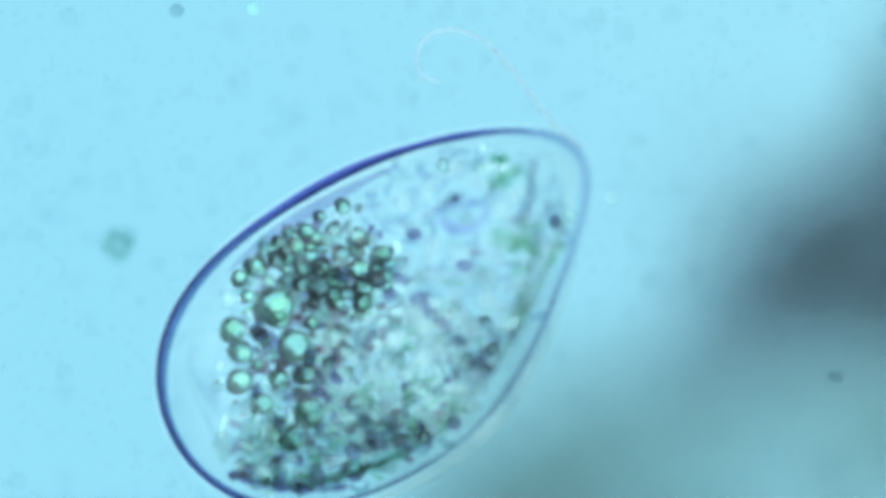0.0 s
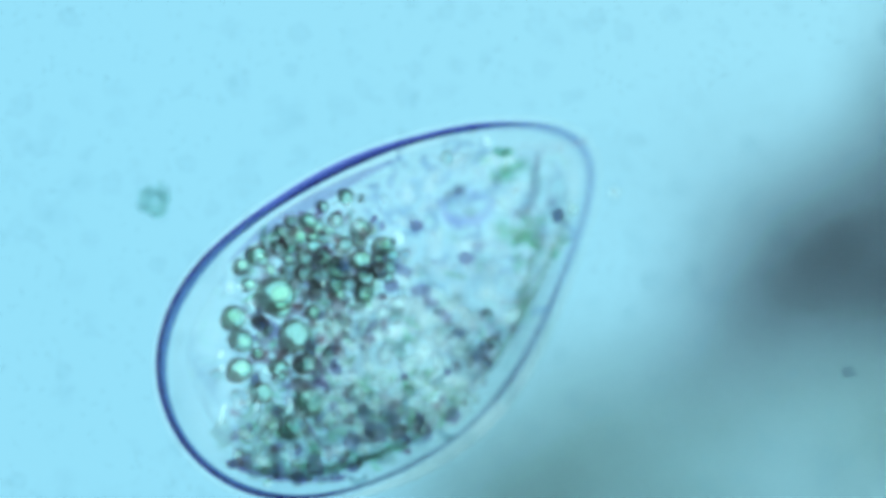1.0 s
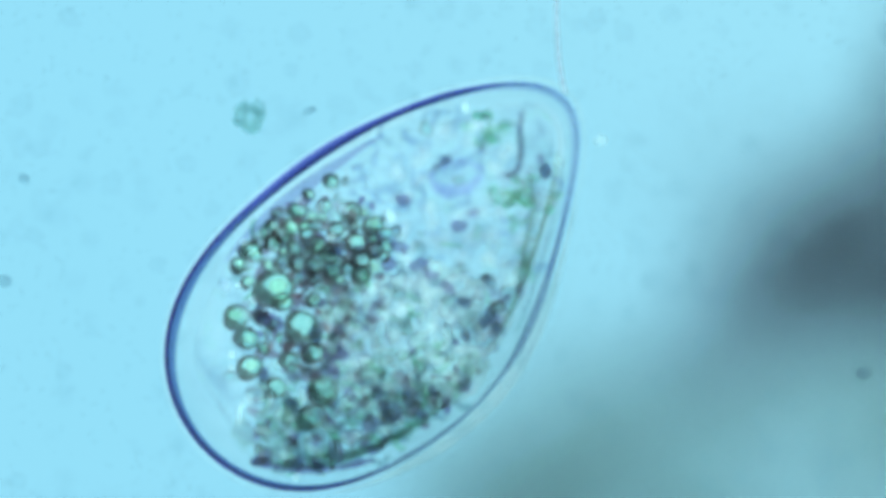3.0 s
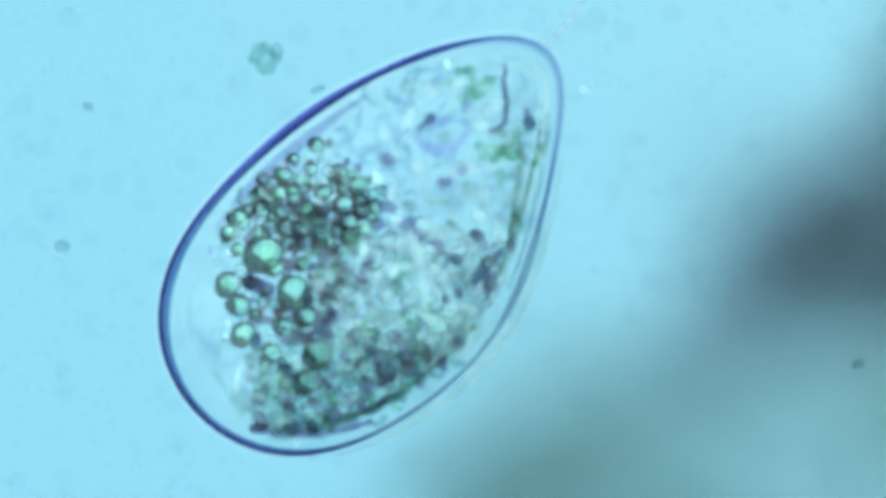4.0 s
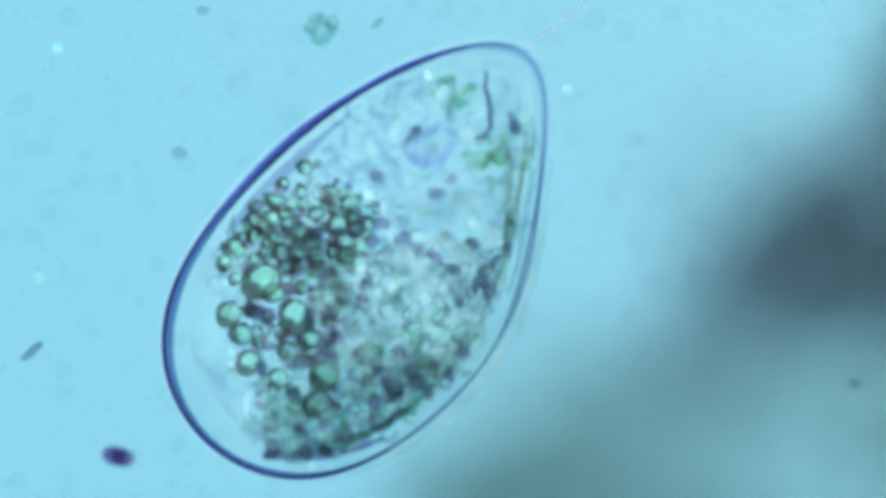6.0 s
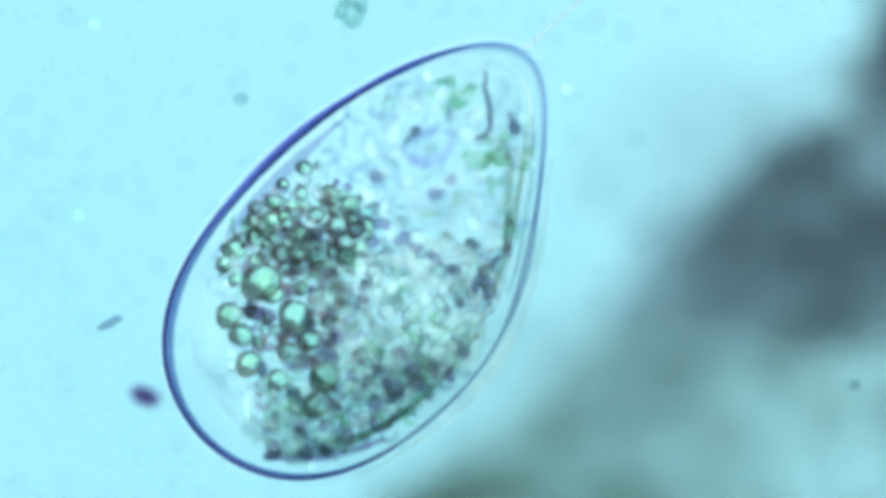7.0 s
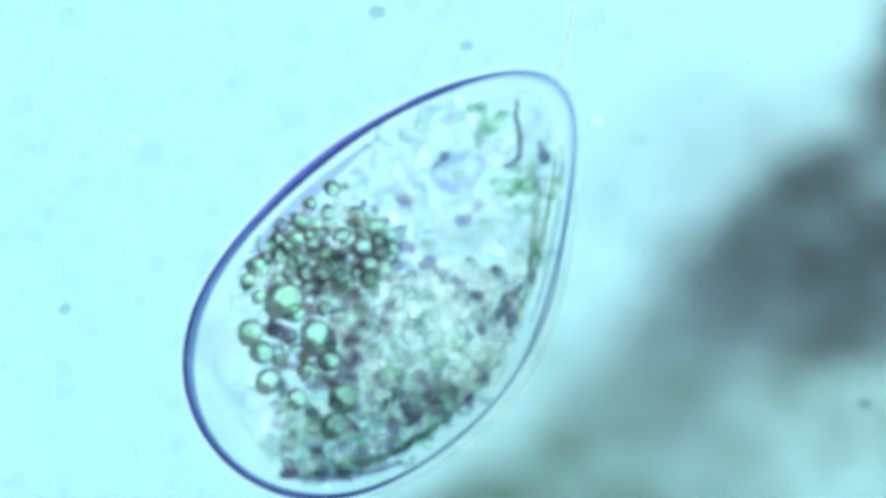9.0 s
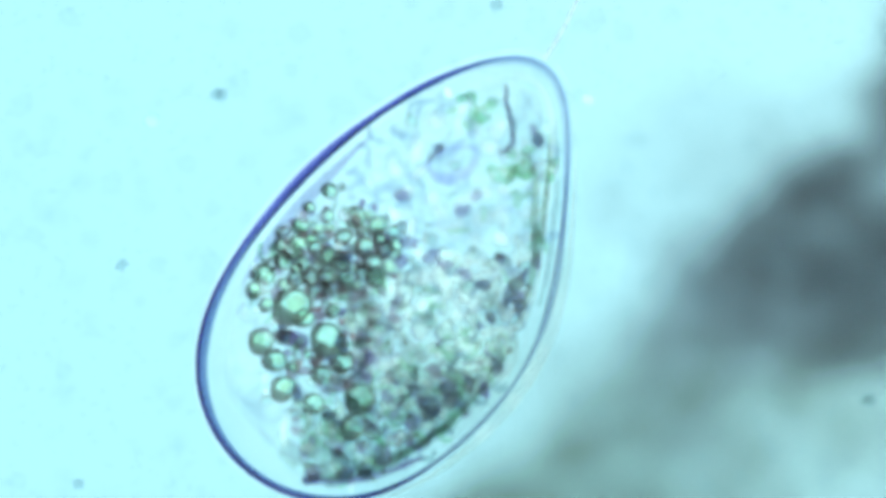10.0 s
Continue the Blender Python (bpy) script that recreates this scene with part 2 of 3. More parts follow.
def build_cell():
    cell = new("flagellate_cell")
    tagged(cell, "clear egg-shaped living cell packed with green vesicles, adrift in water", "cell")
    part("membrane", dome(0.004, 0.15), MEMBRANE, cell, "clear thin outer membrane")
    part("cytoplasm", dome(0.05, 0.06, rough=0.09), CYTO, cell, "pale mottled cytoplasm")

    angles = [2 * math.pi * i / 220 for i in range(220)]
    b = bmesh.new()
    tube(b, [rim(a) for a in angles], [wall_width(a) * 1.25 for a in angles], closed=True)
    wall = part("cell_wall", b, WALL, cell, "dark blue-violet rim, thickest at the blunt end")
    b = bmesh.new()
    tube(b, [rim(a, 0.1 * wall_width(a)) for a in angles], [wall_width(a) * 0.8 for a in angles], closed=True)
    part("wall_core", b, WALL, wall)
    # violet colour-fringe glow outside the wall, put into a tinted tube
    b = bmesh.new()
    violet = [wall_width(a) * (0.45 + 0.75 * bump(a, 118, 42)) + 0.0002 for a in angles]
    tube(b, [rim(a, -0.95 * wall_width(a) * (1 - 0.3 * bump(a, 118, 42))) for a in angles], violet, closed=True)
    part("outer_glow", b, VIOLET_GLOW, wall)
    # inner line of the bright halo, painted as a pale tube along the rim
    b = bmesh.new()
    arc = [radians(d) for d in range(52, 172, 3)]
    tube(b, [rim(a, 1.7 * wall_width(a) + 0.006) for a in arc], [0.0003 + 0.0045 * math.sin(math.pi * (i + 0.5) / len(arc)) for i in range(len(arc))])
    part("inner_halo", b, INNER_HALO, wall, "thin bright halo line inside the rim")
    for name, side, r, lo, hi in (("outer_edge", -0.85, 0.0042, 150, 292), ("inner_edge", 0.75, 0.0034, 62, 178)):
        b = bmesh.new()
        arc = [radians(d) for d in range(lo, hi, 3)]
        tube(b, [rim(a, side * 1.15 * wall_width(a)) for a in arc], [0.0004 + r * math.sin(math.pi * (i + 0.5) / len(arc)) for i in range(len(arc))], sides=6)
        part(name, b, EDGE, wall)
    b = bmesh.new()
    arc = [radians(d) for d in range(92, 178, 3)]
    tube(b, [rim(a, 2.6 * wall_width(a) + 0.015, -0.02) for a in arc], [0.0003 + 0.0115 * math.sin(math.pi * (i + 0.5) / len(arc)) ** 0.8 for i in range(len(arc))])
    part("inner_layer", b, LINING, wall)
    b = bmesh.new()
    tube(b, [rim(a, 0.002) for a in angles], [line_width(a) * 1.6 for a in angles], closed=True)
    part("wall_line", b, LINE, cell, "thin grey-blue line of the wall")
    for r in (0.0085, 0.0055):
        b = bmesh.new()
        arc = [radians(d) for d in range(8, 92, 3)]
        tube(b, [rim(a, 0.002, -0.01) for a in arc], [0.0003 + r * math.sin(math.pi * (i + 0.5) / len(arc)) ** 0.7 for i in range(len(arc))])
        part("tip_band", b, TIP, cell, "soft pale blue wall round the tip")
    # halo of light round the cell's edge, put into pale scattering tubes
    b = bmesh.new()
    tube(b, [rim(a, -0.013) for a in angles], [0.006 + 0.004 * bump(a, -35, 40) for a in angles], closed=True)
    halo = part("cell_halo", b, HALO, cell, "thin bright halo round the cell, added as a pale tube")
    b = bmesh.new()
    arc = [radians(d) for d in range(-95, 31, 3)]
    tube(b, [rim(a, -0.015) for a in arc], [0.001 + 0.011 * math.sin(math.pi * (i + 0.5) / len(arc)) for i in range(len(arc))])
    part("halo_band", b, BRIGHT_BAND, halo, "broad bright part of the halo, added as a pale tube")

    # inner folds of the wall along the lower and the flat side
    b = bmesh.new()
    arc = [radians(d) for d in range(-118, -42, 2)]
    tube(b, [rim(a, 0.035 + 0.012 * bump(a, -80, 30)) for a in arc], [0.005 * math.sin(math.pi * (i + 0.6) / (len(arc) + 0.2)) + 0.001 for i in range(len(arc))])
    part("fold", b, OLIVE, cell)
    b = bmesh.new()
    arc = [radians(d) for d in range(-20, 44, 2)]
    tube(b, [rim(a, 0.045) for a in arc], [0.005 * math.sin(math.pi * (i + 0.6) / (len(arc) + 0.2)) + 0.001 for i in range(len(arc))])
    part("fold", b, OLIVE, cell)

    # the pale canal inside the tip, in which the whip is rooted
    b = bmesh.new()
    arc = [radians(d) for d in range(-8, 58, 3)]
    tube(b, [rim(a, 0.026 + 0.012 * bump(a, 20, 25), -0.05) for a in arc], [0.0004 + 0.0055 * math.sin(math.pi * (i + 0.5) / len(arc)) for i in range(len(arc))])
    part("canal", b, BRIGHT_BAND, cell, "pale canal of the whip")

    # large vesicles: place x, y in the cell, radius, kind
    ball = {}
    for key, mat in (("g", GREEN), ("d", DARK)):
        b = bmesh.new()
        lump(b, (0, 0, 0), (1.0, 1.0, 1.0), 0, 0.22, 5.0 if key == "g" else 9.0, 3, 1.1)
        ball[key] = mesh_of(b, "vesicle")
        ball[key].materials.append(mat)
    # shaded rim of a vesicle, its dark lower-left crescent put into a tinted tube
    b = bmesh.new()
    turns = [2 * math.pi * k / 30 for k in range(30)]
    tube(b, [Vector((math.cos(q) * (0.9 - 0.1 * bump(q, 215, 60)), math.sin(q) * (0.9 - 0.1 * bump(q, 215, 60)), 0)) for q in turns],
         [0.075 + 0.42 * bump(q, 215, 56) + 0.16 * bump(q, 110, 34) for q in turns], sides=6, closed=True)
    crescent = mesh_of(b, "rim_shade")
    # highlight of a vesicle, put in as a whitish lump off its middle
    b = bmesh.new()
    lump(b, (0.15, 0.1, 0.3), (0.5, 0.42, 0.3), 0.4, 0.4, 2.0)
    highlight = mesh_of(b, "highlight")

    def vesicle(x, y, r, kind, deep=0.065):
        ob = part("vesicle", ball["d" if kind == "d" else "g"], None, cell, place=Matrix.LocRotScale(at(x, y, random.uniform(-1.5 * deep, 0.7 * deep)),
                  Euler((0, 0, random.uniform(-0.9, 0.6))), (r / 1000, r / 1000 * random.uniform(0.75, 1.05), r / 1300)))
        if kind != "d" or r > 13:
            part("rim_shade", crescent, RIM_SHADE, ob)
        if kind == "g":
            part("highlight", highlight, HIGHLIGHT, ob)

    large = [(-173, -18, 41, "g"), (-157, -42, 22, "g"), (-213, -112, 25, "g"), (-203, -162, 27, "g"), (-155, -195, 23, "p"),
             (-120, -82, 33, "p"), (-95, -125, 24, "d"), (-235, -75, 26, "g"), (-134, -146, 22, "p"), (-70, -190, 30, "p"),
             (-85, -240, 30, "p"), (-147, 122, 20, "g"), (-100, 135, 15, "g"), (-92, 178, 17, "g"), (-130, 152, 13, "g"),
             (-220, 40, 24, "p"), (-242, 15, 17, "g"), (-185, 60, 20, "d"), (-75, 95, 20, "d"), (-40, 75, 22, "d"), (-5, 65, 17, "d")]
    for x, y, r, kind in large:
        vesicle(x, y, r * 0.85, kind, 0.025)
    placed = list(large)

    def scatter(count, cx, cy, rx, ry, turn, lo, hi, gap=0.8):
        """Random places in an ellipse, kept apart from those before."""
        out, tries = [], 0
        while len(out) < count and tries < count * 60:
            tries += 1
            q, s = random.uniform(0, 2 * math.pi), math.sqrt(random.random())
            u, v = rx * s * math.cos(q), ry * s * math.sin(q)
            x = cx + u * math.cos(turn) - v * math.sin(turn)
            y = cy + u * math.sin(turn) + v * math.cos(turn)
            r = random.uniform(lo, hi)
            if math.hypot(x, y) > 1000 * radius(math.atan2(y, x)) - 26 - r:
                continue
            if all(math.hypot(x - p[0], y - p[1]) > gap * (r + p[2]) for p in placed):
                placed.append((x, y, r, ""))
                out.append((x, y, r))
        return out

    for x, y, r in scatter(40, -95, 68, 118, 72, 0.1, 10, 22, 0.72):
        vesicle(x, y, r, "d" if random.random() < 0.6 else "g")
    for x, y, r in scatter(15, -130, -60, 95, 130, 0.2, 9, 17, 0.9):
        vesicle(x, y, r, "d" if random.random() < 0.5 else "g", 0.09)

    # the pale rounded food mass
    b = bmesh.new()
    lump(b, at(60, -95), (0.16, 0.13, 0.04), 0.5, 0.25, 4.0, 4)
    part("food_mass", b, FOOD, cell, "pale greenish food mass")

    # the darker mass along the lower side
    b = bmesh.new()
    lump(b, at(15, -245, -0.03), (0.215, 0.075, 0.03), 0.3, 0.5, 11.0, 4, 2.2)
    lump(b, at(-95, -215, -0.04), (0.1, 0.1, 0.03), 0.3, 0.5, 3.0, 3, 2.0)
    for v in b.verts:  # held inside the wall
        edge = radius(math.atan2(v.co.y, v.co.x)) - 0.03
        v.co.xy *= min(1.0, edge / max(v.co.xy.length, 1e-6))
    part("lower_mass", b, BANK, cell, "grey-green mass along the lower side")

    # clear globules, each with its thin dark border
    shapes = []
    for k in range(6):
        def swell(q, k=k):
            return 1 + 0.2 * math.sin(2 * q + 1.3 * k) + 0.13 * math.sin(3 * q + 2.1 * k) + 0.06 * math.sin(5 * q + k)
        b = bmesh.new()
        for v in lump(b, (0, 0, 0), (1.0, 1.0, 0.5), 0, 0.25, 7.0 + k, 3, 1.4):
            w = swell(math.atan2(v.co.y, v.co.x))
            v.co.x, v.co.y = v.co.x * w, v.co.y * w
        body = mesh_of(b, "globule")
        body.materials.append(GLOBULE)
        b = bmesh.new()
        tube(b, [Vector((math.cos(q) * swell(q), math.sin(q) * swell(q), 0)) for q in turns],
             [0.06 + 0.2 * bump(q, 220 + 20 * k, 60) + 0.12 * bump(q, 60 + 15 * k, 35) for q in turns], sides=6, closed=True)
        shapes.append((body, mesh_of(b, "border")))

    def globules(count, low, high, *where):
        placed[:] = [(x, y, r * 0.8, k) for x, y, r, k in large] + [(128, 210, 48, "")]
        for x, y, r in scatter(count, *where):
            body, border = random.choice(shapes)
            ob = part("globule", body, None, cell, place=Matrix.LocRotScale(at(x, y, random.uniform(low, high)), Euler((0, 0, random.uniform(0, 6.3))),
                      (r / 1000, r / 1000 * random.uniform(0.55, 0.95), r / 1000)))
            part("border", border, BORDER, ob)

    globules(62, -0.06, 0.0, 95, -75, 150, 115, 0.3, 11, 21, 0.85)
    globules(50, -0.12, -0.05, 165, 130, 145, 195, 0.3, 10, 20, 1.0)
    globules(26, -0.07, 0.02, 20, -255, 220, 80, 0.28, 10, 18, 0.95)

    # granules too many to count
    def granules(name, places, mat, label, squash=0.8, low=2, depth=0.055):
        b2 = bmesh.new()
        for i, (x, y, r) in enumerate(places):
            lump(b2, at(x, y, random.uniform(-depth, depth)), (r / 1000 * random.uniform(0.8, 1.3), r / 1000 * random.uniform(0.5, 1.0), r / 1000 * squash),
                 random.uniform(0, 3), 0.6, i * 0.37, low)
        tagged(part(name, b2, mat, cell, label), kind="stuff")

    placed[:] = [(x, y, r * 0.5, k) for x, y, r, k in large[:6]]
    granules("dark_granule_mass", scatter(4, 30, -265, 240, 70, 0.28, 6, 12, 1.0) + scatter(4, 225, -60, 30, 130, -0.35, 6, 12, 0.8)
             + scatter(22, -100, 60, 120, 80, 0, 5, 10, 0.7) + scatter(12, 60, 20, 260, 240, 0, 4, 8, 1.4), GRAIN, "dark violet-grey granules")
    placed[:] = [(x, y, r * 0.5, k) for x, y, r, k in large[:6]]
    granules("clear_granule_mass", scatter(12, 70, -80, 200, 170, 0.3, 7, 16, 1.2) + scatter(7, 130, 150, 170, 190, 0, 6, 12, 1.3)
             + scatter(30, -150, -60, 120, 200, 0, 6, 12, 0.9), CLEARG, "clear pale granules")
    placed[:] = [(x, y, r * 0.5, k) for x, y, r, k in large[:6]]
    granules("green_granule_mass", scatter(75, 10, -255, 250, 95, 0.28, 12, 28, 0.7) + scatter(4, 60, -90, 180, 140, 0.3, 10, 20, 1.2), FOODG, "grey-green granules", 0.5, depth=0.1)
    placed[:] = [(x, y, r * 0.5, k) for x, y, r, k in large[:6]]
    granules("violet_granule_mass", scatter(30, 50, -235, 240, 85, 0.28, 8, 18, 1.1) + scatter(10, 60, -60, 200, 160, 0, 4, 9, 1.6) + scatter(28, -110, 10, 140, 220, 0, 5, 11, 1.1),
             VIOLET, "violet-grey granules", 0.5, depth=0.09)
    placed[:] = [(x, y, r * 0.5, k) for x, y, r, k in large[:6]]
    granules("dark_filling", scatter(18, -85, 66, 110, 66, 0.1, 6, 11, 1.2) + scatter(14, -110, -70, 80, 110, 0.2, 7, 12, 1.2), BROWN, "dull brown granules between the vesicles", 0.5)
    placed[:] = [(x, y, r * 0.5, k) for x, y, r, k in large[:6]]
    granules("mauve_granule_mass", scatter(58, -110, 0, 130, 170, 0, 7, 14, 1.1) + scatter(26, 0, -230, 230, 110, 0.3, 6, 13, 1.3), MAUVE, "dull mauve granules", 0.5, depth=0.09)
    placed[:] = [(x, y, r * 0.5, k) for x, y, r, k in large[:6]] + [(128, 210, 48, "")]
    granules("bright_granule_mass", scatter(10, 140, 150, 190, 190, 0, 9, 15, 1.3) + scatter(25, 90, -80, 170, 125, 0.3, 10, 18, 1.0) + scatter(60, -130, -40, 130, 220, 0, 6, 14, 1.0), PALE, "bright pale granules", 0.6, depth=0.08)

    # short winding threads
    def threads(name, spots, mat, label):
        b3 = bmesh.new()
        for x, y, r in spots:
            h, bend, pts = random.uniform(0, 6.3), random.uniform(-0.5, 0.5), []
            z = random.uniform(-0.06, 0.05)
            for _ in range(random.randint(4, 8)):
                pts.append(at(x, y, z))
                x, y, h = x + 7 * math.cos(h), y + 7 * math.sin(h), h + bend + random.uniform(-0.3, 0.3)
            tube(b3, pts, [r / 1000 * (0.5 + 0.5 * math.sin(math.pi * (i + 0.5) / len(pts))) for i in range(len(pts))], sides=6)
        tagged(part(name, b3, mat, cell, label), kind="stuff")

    placed[:] = [(x, y, r * 0.5, k) for x, y, r, k in large[:6]]
    threads("lilac_thread_tangle", scatter(40, 120, 140, 200, 200, 0, 5, 9, 1.8) + scatter(30, 50, 215, 130, 110, 0.9, 5, 9, 1.4) + scatter(6, 60, -90, 200, 150, 0.3, 3, 6, 2.5), LILAC, "pale lilac winding threads")
    placed[:] = [(x, y, r * 0.5, k) for x, y, r, k in large[:6]]
    threads("green_thread_tangle", scatter(60, 30, -230, 240, 110, 0.3, 3, 7, 1.8) + scatter(8, 60, -80, 190, 120, 0.3, 3, 6, 2.0) + scatter(40, -120, -40, 130, 220, 0, 3, 6, 1.8) + scatter(9, 210, 130, 80, 180, 0, 3, 6, 1.8), MOSS, "green winding threads")

    placed[:] = [(x, y, r * 0.5, k) for x, y, r, k in large[:6]]
    threads("bright_thread_tangle", scatter(20, 70, -95, 180, 130, 0.3, 5, 8, 1.5) + scatter(22, -60, -230, 160, 90, 0.2, 4, 7, 1.6), PALE, "bright pale winding threads")
    placed[:] = [(x, y, r * 0.5, k) for x, y, r, k in large[:6]]
    threads("grey_thread_tangle", scatter(8, 90, -80, 170, 120, 0.3, 4, 7, 2.0) + scatter(34, 60, -240, 230, 80, 0.3, 4, 8, 1.6), FIBRE, "grey winding threads")

    # nucleus, with its border and dark body
    b = bmesh.new()
    lump(b, at(130, 211, -0.05), (0.046, 0.036, 0.015), 0.4, 0.35, 1.0, 3)
    nucleus = part("nucleus", b, NUCLEUS, cell, "pale lavender nucleus")
    b = bmesh.new()
    ring = [at(130 + 44 * math.cos(q) * (1 + 0.1 * math.sin(3 * q)), 211 + 28 * math.sin(q + 0.3), -0.05) for q in (2 * math.pi * k / 40 for k in range(40))]
    tube(b, ring, [0.003 + 0.009 * bump(2 * math.pi * i / 40, 262, 62) + 0.0015 * math.sin(5 * i) for i in range(40)], closed=True)
    part("border", b, FRINGE, nucleus)
    b = bmesh.new()
    lump(b, at(106, 238, -0.03), (0.0115, 0.0085, 0.008), 0.6, 0.35)
    lump(b, at(92, 224, -0.045), (0.012, 0.005, 0.006), 0.8, 0.4)
    part("dark_body", b, INK, nucleus)

    # rod and strands under the tip
    for line, r, mat in (([(236, 340), (233, 310), (240, 275), (239, 235), (225, 225), (205, 218)], 0.0055, INK),
                         ([(265, 215), (272, 170), (268, 120), (262, 70), (256, 10)], 0.0065, OLIVE),
                         ([(-188, -329), (-150, -336), (-100, -338), (-50, -332), (0, -319), (40, -304)], 0.0065, VIOLET),
                         ([(-60, -312), (0, -296), (60, -268), (110, -240)], 0.007, OLIVE),
                         ([(312, 260), (316, 225), (310, 190)], 0.005, FIBRE),
                         ([(314, 165), (300, 90), (283, 10), (255, -80)], 0.006, FIBRE), ([(292, 150), (281, 80), (262, 0), (232, -85)], 0.005, FIBRE),
                         ([(270, 95), (252, 20), (228, -60), (205, -130)], 0.005, FIBRE),
                         ([(245, 10), (222, -20), (210, -55)], 0.007, INK)):
        b = bmesh.new()
        pts = []
        for (x0, y0), (x1, y1) in zip(line, line[1:]):
            pts += [at(x0 + (x1 - x0) * k / 4 + random.uniform(-1.5, 1.5), y0 + (y1 - y0) * k / 4, -0.035) for k in range(4)]
        tube(b, pts, [r * (0.55 + 0.45 * math.sin(math.pi * (i + 0.5) / len(pts))) for i in range(len(pts))])
        part("strand", b, mat, cell, "dark fine strand")
    for x, y, rx, ry, turn, mat in ((282, 236, 11, 13, 0.3, INK), (278, 255, 7, 13, 0.2, VIOLET), (40, 75, 19, 10, -0.1, VIOLET), (78, 48, 17, 13, 0.2, VIOLET),
                                    (138, 123, 14, 11, 0.3, VIOLET), (167, 148, 11, 9, 0.2, VIOLET), (35, 158, 13, 10, 0.1, VIOLET), (172, -72, 9, 9, 0, INK), (85, -190, 15, 17, 0.3, INK),
                                    (50, -230, 18, 13, 0.4, INK), (-172, -328, 15, 9, 0.3, INK), (150, -195, 11, 17, 0.1, VIOLET), (-60, -115, 17, 15, 0, VIOLET),
                                    (-165, -80, 13, 17, 0.4, VIOLET), (-186, -76, 15, 13, 0.2, PLUM), (-66, -130, 19, 14, 0.3, PLUM), (-45, -120, 12, 10, 0.3, VIOLET), (-68, -150, 14, 10, 0.3, VIOLET), (265, 75, 9, 14, 0, OLIVE), (262, 20, 8, 12, 0, VIOLET),
                                    (-8, 78, 16, 14, 0.2, INK), (22, 44, 14, 12, 0.5, VIOLET), (100, 34, 15, 9, -0.4, VIOLET), (132, 12, 16, 10, -0.5, VIOLET), (165, -12, 15, 11, -0.4, INK),
                                    (205, -35, 9, 22, -0.3, INK), (228, -50, 12, 22, -0.3, VIOLET), (-75, 58, 14, 11, 0.2, INK), (-35, 62, 12, 10, 0.5, INK), (-110, 40, 14, 10, 0, VIOLET), (-196, -66, 12, 16, 0.2, INK), (-185, -138, 14, 9, 0.3, MAUVE), (-178, -170, 10, 14, 0, INK), (-140, -110, 16, 10, 0.4, MAUVE), (-100, -165, 20, 12, 0.2, MAUVE), (-95, -95, 12, 16, 0.2, INK), (-125, -215, 14, 9, 0, INK), (-200, 5, 10, 15, 0.1, MAUVE), (-120, -35, 20, 11, 0.2, MAUVE), (-60, -10, 16, 11, 0.4, MAUVE)):
        b = bmesh.new()
        lump(b, at(x, y, random.uniform(-0.06, 0.05)), (rx / 1000, ry / 1000, 0.008), turn, 0.6, x * 0.1)
        part("spot", b, mat, cell)
    for x, y, s in ((150, 312, 5), (170, 285, 4), (190, 300, 3), (240, 205, 5), (220, 178, 4), (255, 185, 4), (285, 190, 4), (235, 150, 3)):
        for k in range(s):
            b = bmesh.new()
            lump(b, at(x + random.uniform(-24, 24), y + random.uniform(-22, 22), random.uniform(-0.07, 0.01)), (0.012, 0.008, 0.006), random.uniform(0, 3), 0.7, x + k)
            part("green_fleck", b, FLECK if k % 2 else MOSS, cell)
    b = bmesh.new()
    lump(b, at(376, 300, 0.01), (0.011, 0.01, 0.009), 0.2, 0.2)
    part("stuck_grain", b, PALE, cell, "tiny clear grain stuck beside the tip")
    return cell


cell = build_cell()

# ---- flagellum: rigid links, one after another ----
LINKS, LINK = 20, 0.024
links = []
for i in range(LINKS):
    b = bmesh.new()
    r0, r1 = 0.0044 - 0.0018 * i / LINKS, 0.0044 - 0.0018 * (i + 1) / LINKS
    tube(b, [Vector((-0.0003, 0, 0)), Vector((LINK * 0.5, 0, 0)), Vector((LINK + 0.0003, 0, 0))], [r0, (r0 + r1) / 2, r1])
    links.append(part("flagellum_link", b, THREAD, cell, "pale hair-thin whip of the cell" if i == 0 else ""))


# ---- loose bits and the debris out of focus ----
def bit(name, mat, size, stretch, label, turn=0.0, rough=0.3, lumps=1, ring=False):
    b = bmesh.new()
    if ring:
        for k in range(11):  # a broken ring of crumbs
            q, far = 0.57 * k, size * (0.75 + 0.2 * math.sin(2.3 * k))
            r = size * (0.36 + 0.12 * math.sin(1.7 * k))
            lump(b, (far * math.cos(q), far * math.sin(q), 0.02 * math.sin(3.1 * k)), (r * 1.3, r, r * 0.5), q + 1.5, 0.6, k * 0.7)
        lump(b, (size * 0.2, -size * 0.2, -0.004), (size * 0.8, size * 0.8, size * 0.3), 0, 0.3)
    else:
        for k in range(lumps):
            lump(b, (k * size * 0.9, k * size * 0.35 * (-1) ** k, 0), (size * stretch, size, size * 0.7), turn, rough, k + size * 100)
    ob = new(name, mesh_of(b, name))
    ob.data.materials.append(mat)
    return tagged(ob, label, "speck", "specks drifting in the water")


